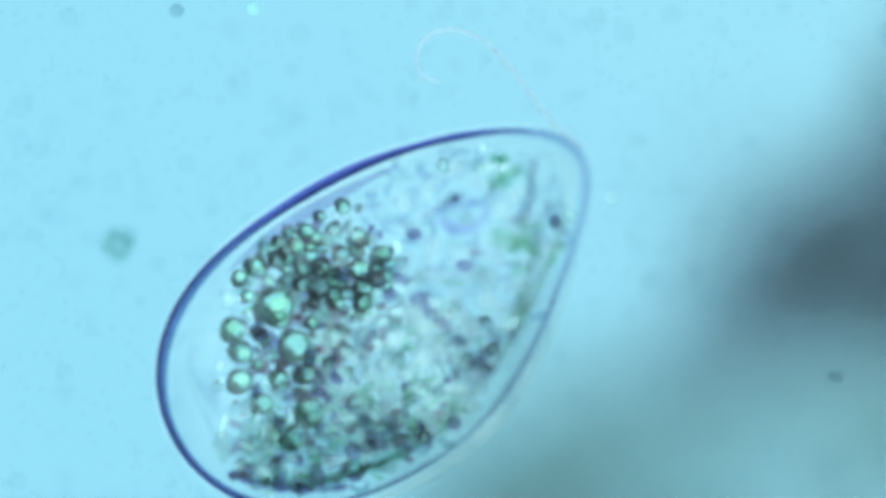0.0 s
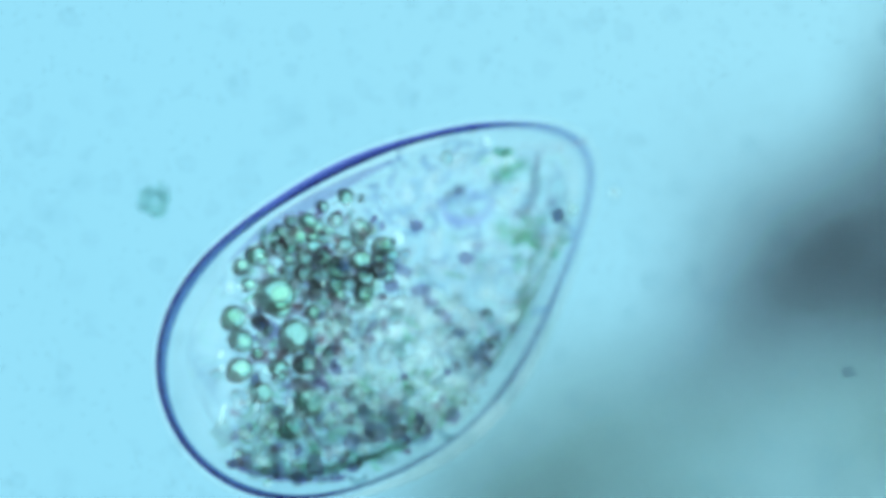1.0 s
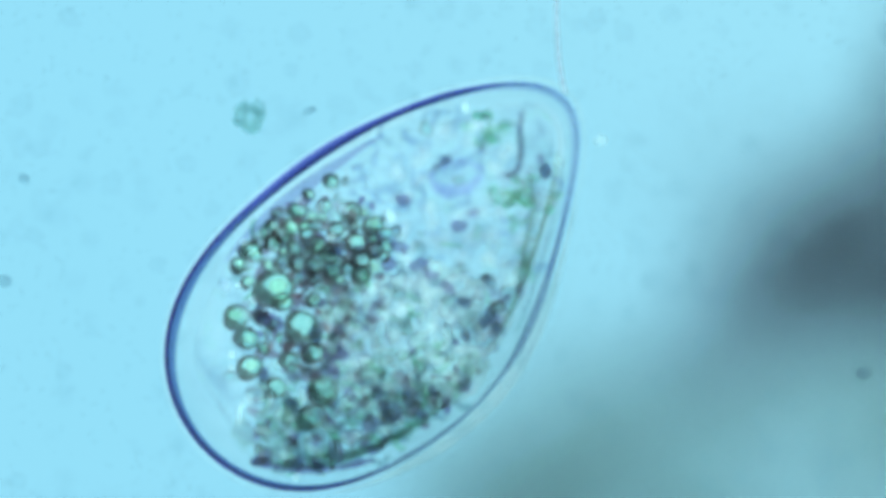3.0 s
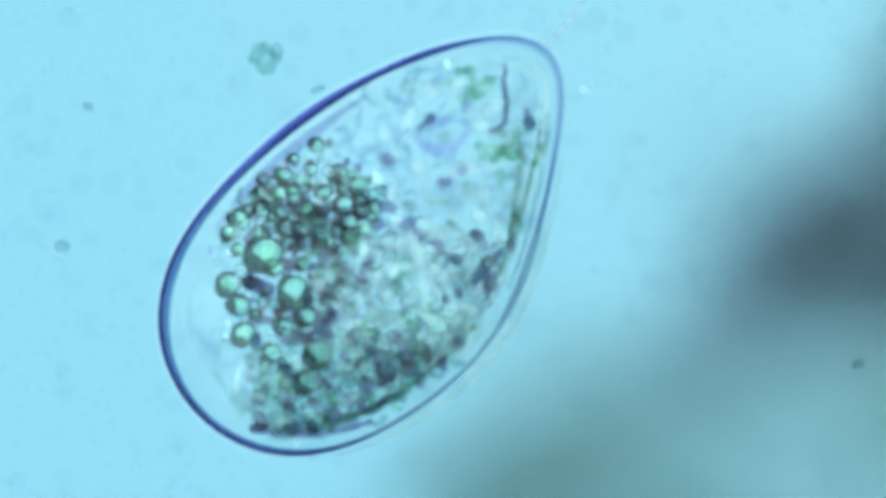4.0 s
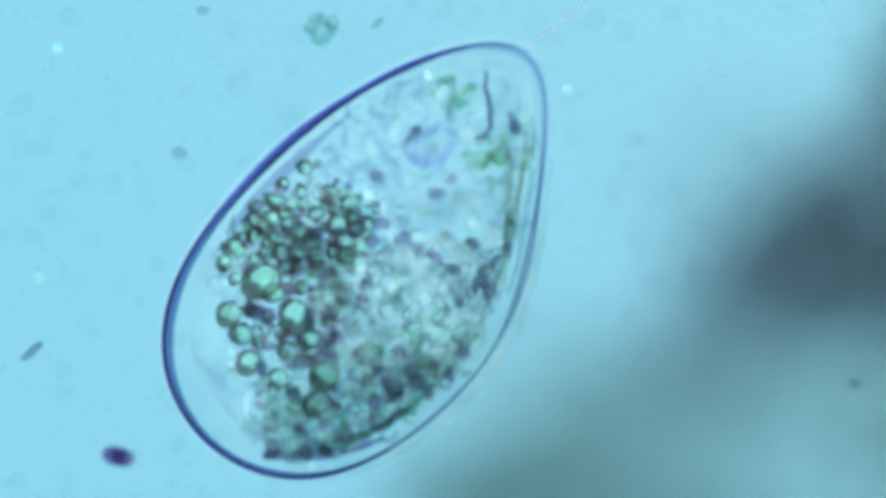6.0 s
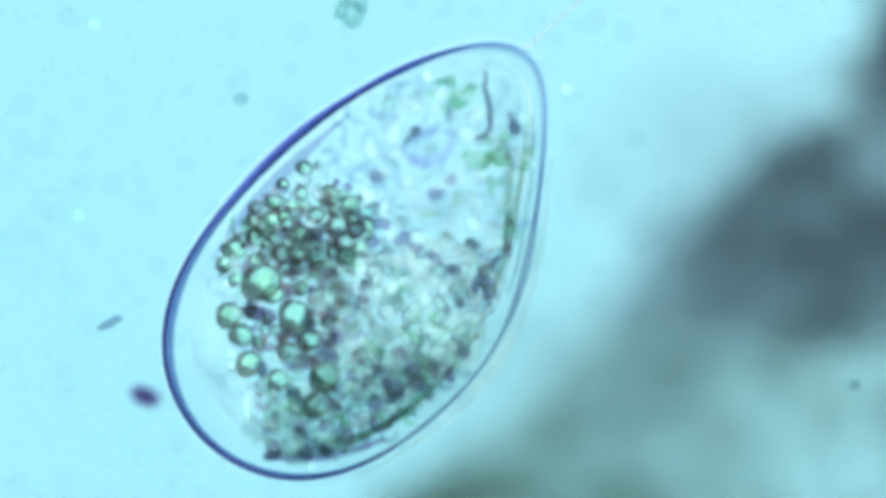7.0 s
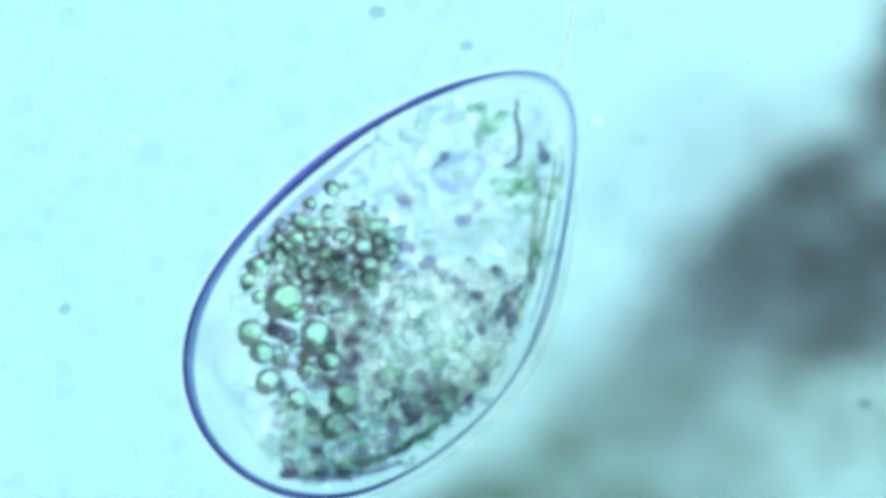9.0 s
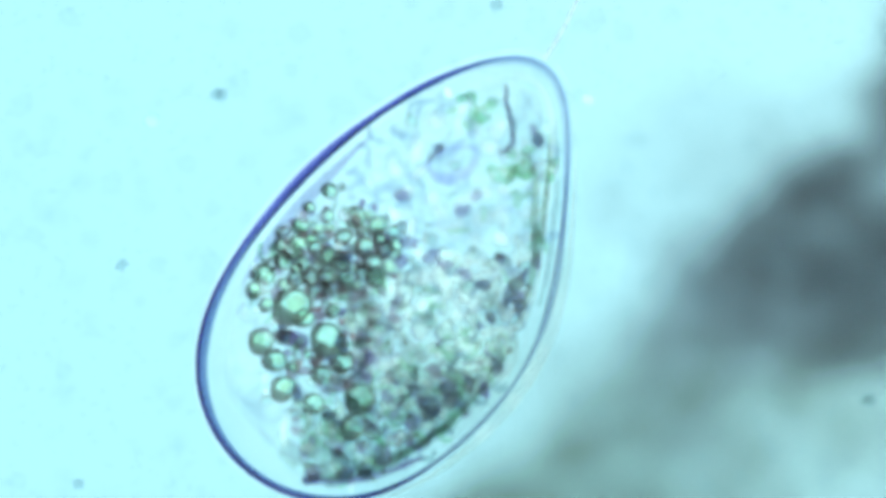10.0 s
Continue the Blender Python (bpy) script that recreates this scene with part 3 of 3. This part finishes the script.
def silt():
    """Finest matter hanging in the water: many faint crumbs."""
    rnd = random.Random(21)
    b = bmesh.new()
    for _ in range(2600):
        r = rnd.uniform(0.002, 0.0055)
        lump(b, (rnd.uniform(-0.86, 0.86), rnd.uniform(-0.5, 0.5), rnd.uniform(-0.03, 0.03)), (r * rnd.uniform(0.8, 1.6), r, r), rnd.uniform(0, 3), 0.3, rnd.uniform(0, 9), 1)
    for _ in range(320):
        r = rnd.uniform(0.007, 0.02)
        lump(b, (rnd.uniform(-0.9, 0.9), rnd.uniform(-0.55, 0.55), rnd.uniform(-0.14, 0.03)), (r * rnd.uniform(0.8, 1.6), r, r * 0.5), rnd.uniform(0, 3), 0.5, rnd.uniform(0, 9), 2)
    ob = new("silt", mesh_of(b, "silt"))
    ob.data.materials.append(SILT)
    return tagged(ob, "faint fine silt hanging in the water", "silt", kind="stuff")


silt()
BITS = [
    (bit("water_speck", CRUMB, 0.026, 1.0, "pale greyish ring-shaped speck drifting in water", ring=True), 0.01,
     [(0, 208, 432, 0.1), (0.5, 226, 405, 0.08), (1, 272, 356, 0.05), (1.5, 306, 311), (2, 340, 275), (2.5, 390, 238), (3.8, 482, 125), (4, 469, 102), (4.5, 495, 100), (5.5, 543, 62), (6.8, 609, 28), (7.0, 620, 20), (7.5, 668, 30), (8, 700, 10), (8.5, 730, -40), (10, 800, -150)]),
    (bit("water_speck", SPECK, 0.009, 1.2, "small grey speck drifting in water"), 0.0,
     [(0, -100, 480), (2.5, 0, 370), (3.8, 130, 215), (4.5, 212, 133), (5, 253, 93), (5.5, 309, 57), (6.8, 420, -40), (10, 700, -200)]),
    (bit("water_speck", SPECK, 0.007, 2.0, "thin elongated grey speck drifting in water", 0.6), 0.0,
     [(0, 400, 330, -0.5), (1, 430, 330, -0.25), (1.5, 468, 297), (1.8, 485, 255), (2.5, 527, 215), (3.8, 560, 165), (4.5, 572, 142), (5.5, 640, 80), (7, 700, -30), (10, 800, -200)]),
    (bit("dark_grain", PLUM, 0.017, 1.3, "dark violet grain drifting in water", -0.6, lumps=2), -0.09,
     [(0, 0, 1060), (4, 110, 940), (5.2, 160, 870, -0.03), (5.5, 172, 850, -0.03), (6.8, 245, 722, -0.11), (7.5, 270, 648), (8, 330, 618, -0.15), (8.5, 358, 612, -0.25), (9.2, 385, 600, -0.6), (10, 430, 570, -1.2)]),
    (bit("water_speck", LINE, 0.008, 3.2, "thin elongated grey speck drifting in water", 0.7), 0.0,
     [(0, -300, 900), (5.5, 20, 680), (6.8, 153, 572), (7.0, 193, 573), (7.5, 300, 475, -0.1), (8.2, 330, 440, -0.5), (9, 350, 420, -1.0), (10, 400, 330, -1.3)]),
    (bit("water_speck", SPECK, 0.013, 1.0, "small grey speck drifting in water"), 0.0,
     [(0, 313, 18), (1, 400, -60), (10, 900, -300)]),
    (bit("clear_speck", GLINT, 0.014, 1.0, "small bright clear speck drifting in water"), 0.0,
     [(0, 447, 15), (0.6, 480, -5), (1.2, 520, -60), (10, 900, -300)]),
    (bit("water_speck", SPECK, 0.012, 1.2, "small grey speck drifting in water"), 0.0,
     [(0, -300, 640), (5.5, 265, 318), (7.5, 485, 132), (9, 667, 22), (10, 760, -60)]),
    (bit("water_speck", SPECK, 0.010, 1.2, "small grey speck drifting in water", 0.4), 0.0,
     [(0, 300, 500, -0.7), (5.5, 560, 330, -0.5), (7.0, 680, 200, -0.1), (7.5, 727, 154), (8, 767, 118), (9, 825, 82), (10, 878, 10)]),
    (bit("clear_speck", GLINT, 0.012, 1.0, "small bright clear speck drifting in water"), 0.0,
     [(0, -400, 500), (5.5, 68, 105), (7.5, 205, 12), (8.5, 290, -60), (10, 400, -150)]),
    (bit("clear_speck", GLINT, 0.014, 1.0, "small bright clear speck drifting in water"), 0.0,
     [(0, -400, 900), (5.5, 30, 543), (7.5, 170, 333), (10, 268, 213)]),
    (bit("dark_grain", SPECK, 0.010, 1.2, "small violet-grey grain drifting in water", 0.7, lumps=2), 0.0,
     [(0, -600, 900, -0.5), (7.5, 100, 410, -0.5), (9, 262, 272, -0.25), (9.5, 310, 233, -0.12), (10, 383, 167, 0.0)]),
    (bit("water_speck", SPECK, 0.009, 1.3, "small grey speck drifting in water", 0.6), 0.0,
     [(0, -700, 1100), (7.5, -40, 670), (9, 115, 548), (10, 215, 470)]),
    (bit("water_speck", SPECK, 0.010, 1.1, "small grey speck drifting in water"), 0.0,
     [(0, -700, 1500), (9, 40, 945), (10, 138, 857)]),
    (bit("dark_grain", SPECK, 0.010, 1.1, "small dark grain drifting beside the tip of the cell", lumps=2), 0.0,
     [(0, 1000, 300, -0.4), (0.3, 1028, 273), (0.4, 1036, 264), (0.5, 1031, 258), (0.7, 1037, 256), (1.0, 1060, 262, 0.4), (1.6, 1080, 270, 1.2), (10, 1200, 300, 1.5)]),
    (bit("dark_grain", SPECK, 0.009, 1.0, "small dark grain drifting past the whip of the cell"), 0.0,
     [(0, 600, 330, -1.2), (1.5, 660, 200, -0.7), (2.0, 683, 150), (2.2, 692, 118), (2.5, 715, 60, 0.2), (3.2, 750, -30, 0.3), (10, 1000, -300, 0.3)]),
    (bit("water_speck", SPECK, 0.011, 1.2, "small grey-green speck over the debris"), -0.05,
     [(0, 1478, 668), (0.5, 1480, 666), (1, 1501, 660), (2, 1526, 663), (2.5, 1530, 668), (4, 1518, 645), (4.5, 1522, 655), (5.5, 1515, 678), (7, 1512, 682), (8, 1520, 704), (9, 1530, 714), (10, 1537, 708)]),
]


def floc(name, mat, label, middle, banks, seed):
    """A loose clump of thin flakes, in banks: middle across and down the field, length, width (millimetres), turn, how many flakes, flake size."""
    rnd = random.Random(seed)
    ob = new(name)
    tagged(ob, label, "debris")
    for x, y, length, width, turn, count, size in banks:
        for k in range(count):
            q, s = 2.4 * k + turn + rnd.uniform(-0.5, 0.5), math.sqrt((k + rnd.random()) / count)
            u, v = s * math.cos(q) * length / 2, s * math.sin(q) * width / 2
            px = x - middle[0] + u * math.cos(turn) - v * math.sin(turn)
            py = middle[1] - y + u * math.sin(turn) + v * math.cos(turn)
            r = size * rnd.uniform(0.6, 1.3)
            b = bmesh.new()
            lump(b, (0, 0, 0), (r / 1000, r / 1000 * rnd.uniform(0.45, 0.8), 0.02), turn + rnd.gauss(0, 0.4), 0.6, seed + rnd.uniform(0, 40), 3, 2.2)
            part("flake", b, mat, ob, place=pose(px * 0.0011, py * 0.0011, rnd.uniform(-0.1, 0.14)))
    return ob


DARK_MIDDLE, PALE_MIDDLE = (1560, 460), (900, 860)
DARK_FLOC = floc("debris_clump", FLOC, "dark grey-blue clump of debris on the slide", DARK_MIDDLE,
                 [(1430, 470, 280, 190, 0.2, 18, 105), (1490, 390, 130, 80, 0.3, 4, 80), (1310, 460, 190, 150, 0.7, 6, 90), (1265, 450, 170, 150, 0.7, 4, 90), (1350, 340, 240, 60, 0.83, 13, 75), (1450, 290, 140, 80, 0.3, 18, 75), (1490, 220, 200, 160, 0.5, 4, 120),
                  (1605, 40, 160, 60, 1.57, 30, 60), (1560, 150, 160, 60, 1.4, 16, 65), (1555, 410, 180, 220, 0.8, 16, 100), (1720, 420, 200, 340, 0, 38, 130),
                  (1720, 150, 200, 300, 0, 18, 130), (1400, 570, 340, 70, 0.05, 11, 95), (1560, 560, 240, 120, 0.05, 10, 110), (1230, 530, 140, 120, 0.6, 4, 90),
                  (1250, 410, 360, 360, 0.6, 5, 220), (1180, 600, 260, 200, 0.6, 5, 150)], 3)
PALE_FLOC = floc("debris_mat", HAZE, "pale grey mat of debris on the slide", PALE_MIDDLE,
                 [(735, 910, 180, 60, 0.4, 26, 65), (820, 870, 180, 80, 0.45, 19, 70), (930, 820, 200, 100, 0.5, 11, 80), (1030, 750, 220, 100, 0.55, 9, 90),
                  (1110, 680, 220, 110, 0.55, 2, 100), (950, 900, 260, 80, 0.0, 17, 90), (1130, 880, 200, 80, 0.0, 17, 85), (1350, 640, 420, 90, 0.05, 12, 110),
                  (1340, 780, 480, 200, 0, 9, 190), (1640, 720, 240, 300, 0, 7, 150), (1800, 720, 260, 300, 0, 16, 170), (1000, 1000, 600, 140, 0.1, 17, 150),
                  (1180, 790, 200, 140, 0.4, 6, 100), (1500, 1000, 600, 140, 0, 17, 160), (960, 700, 400, 200, 0.5, 5, 200)], 8)


# ---- what moves ----
# seconds, the middle's place in millimetres across and down the field, clockwise turn, height
CELL = [(0.0, 658, 559, 12.5, 0.0), (0.1, 656, 556, 11.5, 0.0), (0.2, 650, 551, 9.4, 0.0), (0.3, 647, 545, 6.0, 0.0), (0.4, 642, 540, 3.5, 0.0), (0.5, 637, 538, 1.2, 0.0),
        (0.6, 640, 542, 3.4, 0.0), (0.7, 648, 550, 8.4, 0.0), (0.8, 656, 548, 12.5, 0.0), (1.0, 660, 543, 13.5, 0.0), (1.5, 668, 519, 13.6, 0.0), (2.0, 664, 511, 14.6, 0.0),
        (2.5, 660, 508, 12.3, 0.0), (2.7, 659, 510, 9.5, 0.0), (3.8, 670, 461, 1.2, 0.0), (3.9, 662, 448, 2.0, 0.0), (4.0, 643, 440, 3.0, 0.0), (4.5, 640, 450, 0.0, 0.0), (5.0, 638, 460, -2.1, 0.0), (5.5, 638, 468, -1.9, 0.0),
        (6.8, 638, 473, -2.2, 0.0), (7.2, 638, 474, -2.0, 0.0), (7.3, 642, 480, 2.5, 0.0), (7.4, 658, 495, 12.5, 0.0), (7.5, 662, 499, 13.6, 0.0), (8.0, 674, 515, 11.6, 0.0),
        (8.5, 666, 517, 6.8, 0.0), (9.0, 680, 513, 0.2, 0.0), (9.5, 687, 509, -5.2, 0.0), (10.0, 691, 508, -4.9, 0.0)]
# seconds, heading of the whip at its root, its bend along the whip, its curl at the end (degrees, in the cell)
WHIP = [(0.0, 156, -81, 285), (0.1, 121, 41, 186), (0.2, 93, 182, 37), (0.3, 115, 130, 60), (0.5, 205, 20, 20, 0.9), (1.6, 205, 20, 20, 0.9), (1.9, 166, 40, -20), (2.1, 163, -7, 138),
        (2.3, 170, -64, 228), (2.5, 145, -48, 160), (2.7, 128, -50, 120), (3.8, 52, 50, 0), (4.3, 46, 45, 0), (5.0, 32, 45, -10), (5.7, 30, 45, -20), (6.8, 36, 30, -10), (7.2, 40, 0, -10),
        (7.3, 112, 90, 60), (7.4, 144, 47, 68), (7.5, 154, 2, 103), (7.6, 144, -9, 112), (7.8, 138, -40, 150), (8.2, 124, -40, 110), (8.6, 102, 6, 20), (9.0, 72, 40, 0), (9.5, 60, 30, 0), (10.0, 52, 40, 0)]
ROOT = at(305, 376)


def field_point(x, y, z):
    """Millimetres across and down the field at the height z, as metres."""
    return (x - 784) / 1000 * (1 - z / D), (441 - y) / 1000 * (1 - z / D), z


def whip_pose(row, i):
    _, start, bend, curl = row[:4]
    sink = row[4] if len(row) > 4 else 0.0
    x, y = ROOT.x, ROOT.y
    for k in range(i + 1):
        s = k / (LINKS - 1)
        h = radians(start + bend * s + curl * s ** 3)
        if k == i:
            return pose(x, y, -sink * s, 0, 0, math.degrees(h))
        x, y = x + LINK * math.cos(h), y + LINK * math.sin(h)


def tip_down(t):
    """By how many degrees the tip of the cell hangs lower than its blunt end."""
    return float(np.interp(t, [0, 0.9, 2.0, 2.7, 3.8], [9.5, 9, 8, 5, 0]))


def motions():
    walk(cell, [(t, pose(*field_point(x, y, z - 0.15 * math.sin(radians(tip_down(t)))), 0, tip_down(t), -turn)) for t, x, y, turn, z in CELL])
    for i, link in enumerate(links):
        walk(link, [(row[0], whip_pose(row, i)) for row in WHIP])
    for n, (ob, z, rows) in enumerate(BITS):
        walk(ob, [(r[0], pose(*field_point(r[1], r[2], r[3] if len(r) > 3 else z), 0, 0, 15 * math.sin(r[0] * 0.9 + n))) for r in rows])
    drift = [(0.0, -30, 30), (1.0, -15, 20), (2.5, 0, 5), (3.8, 10, -10), (4.0, -8, -30), (4.5, -8, -20), (5.5, -14, 0), (7.0, -18, 3), (8.0, -18, 35), (9.0, 16, 59), (10.0, 44, 84)]
    rise = [(0.0, -1.5, 25, 25), (5.6, -1.4, 25, 25), (6.8, -0.5, 0, 0), (10.0, -0.45, 0, 0)]

    def along(rows, t, k):
        return float(np.interp(t, [r[0] for r in rows], [r[k] for r in rows]))

    for ob, (x0, y0), far in ((DARK_FLOC, DARK_MIDDLE, 1), (PALE_FLOC, PALE_MIDDLE, 0)):
        times = sorted({r[0] for r in drift} | {5.6, 6.8})
        walk(ob, [(t, pose(*field_point(x0 + along(drift, t, 1) * 0.5 + along(rise, t, 2) * far, y0 + along(drift, t, 2) * 0.5 + along(rise, t, 3) * far, along(rise, t, 1)))) for t in times])


motions()
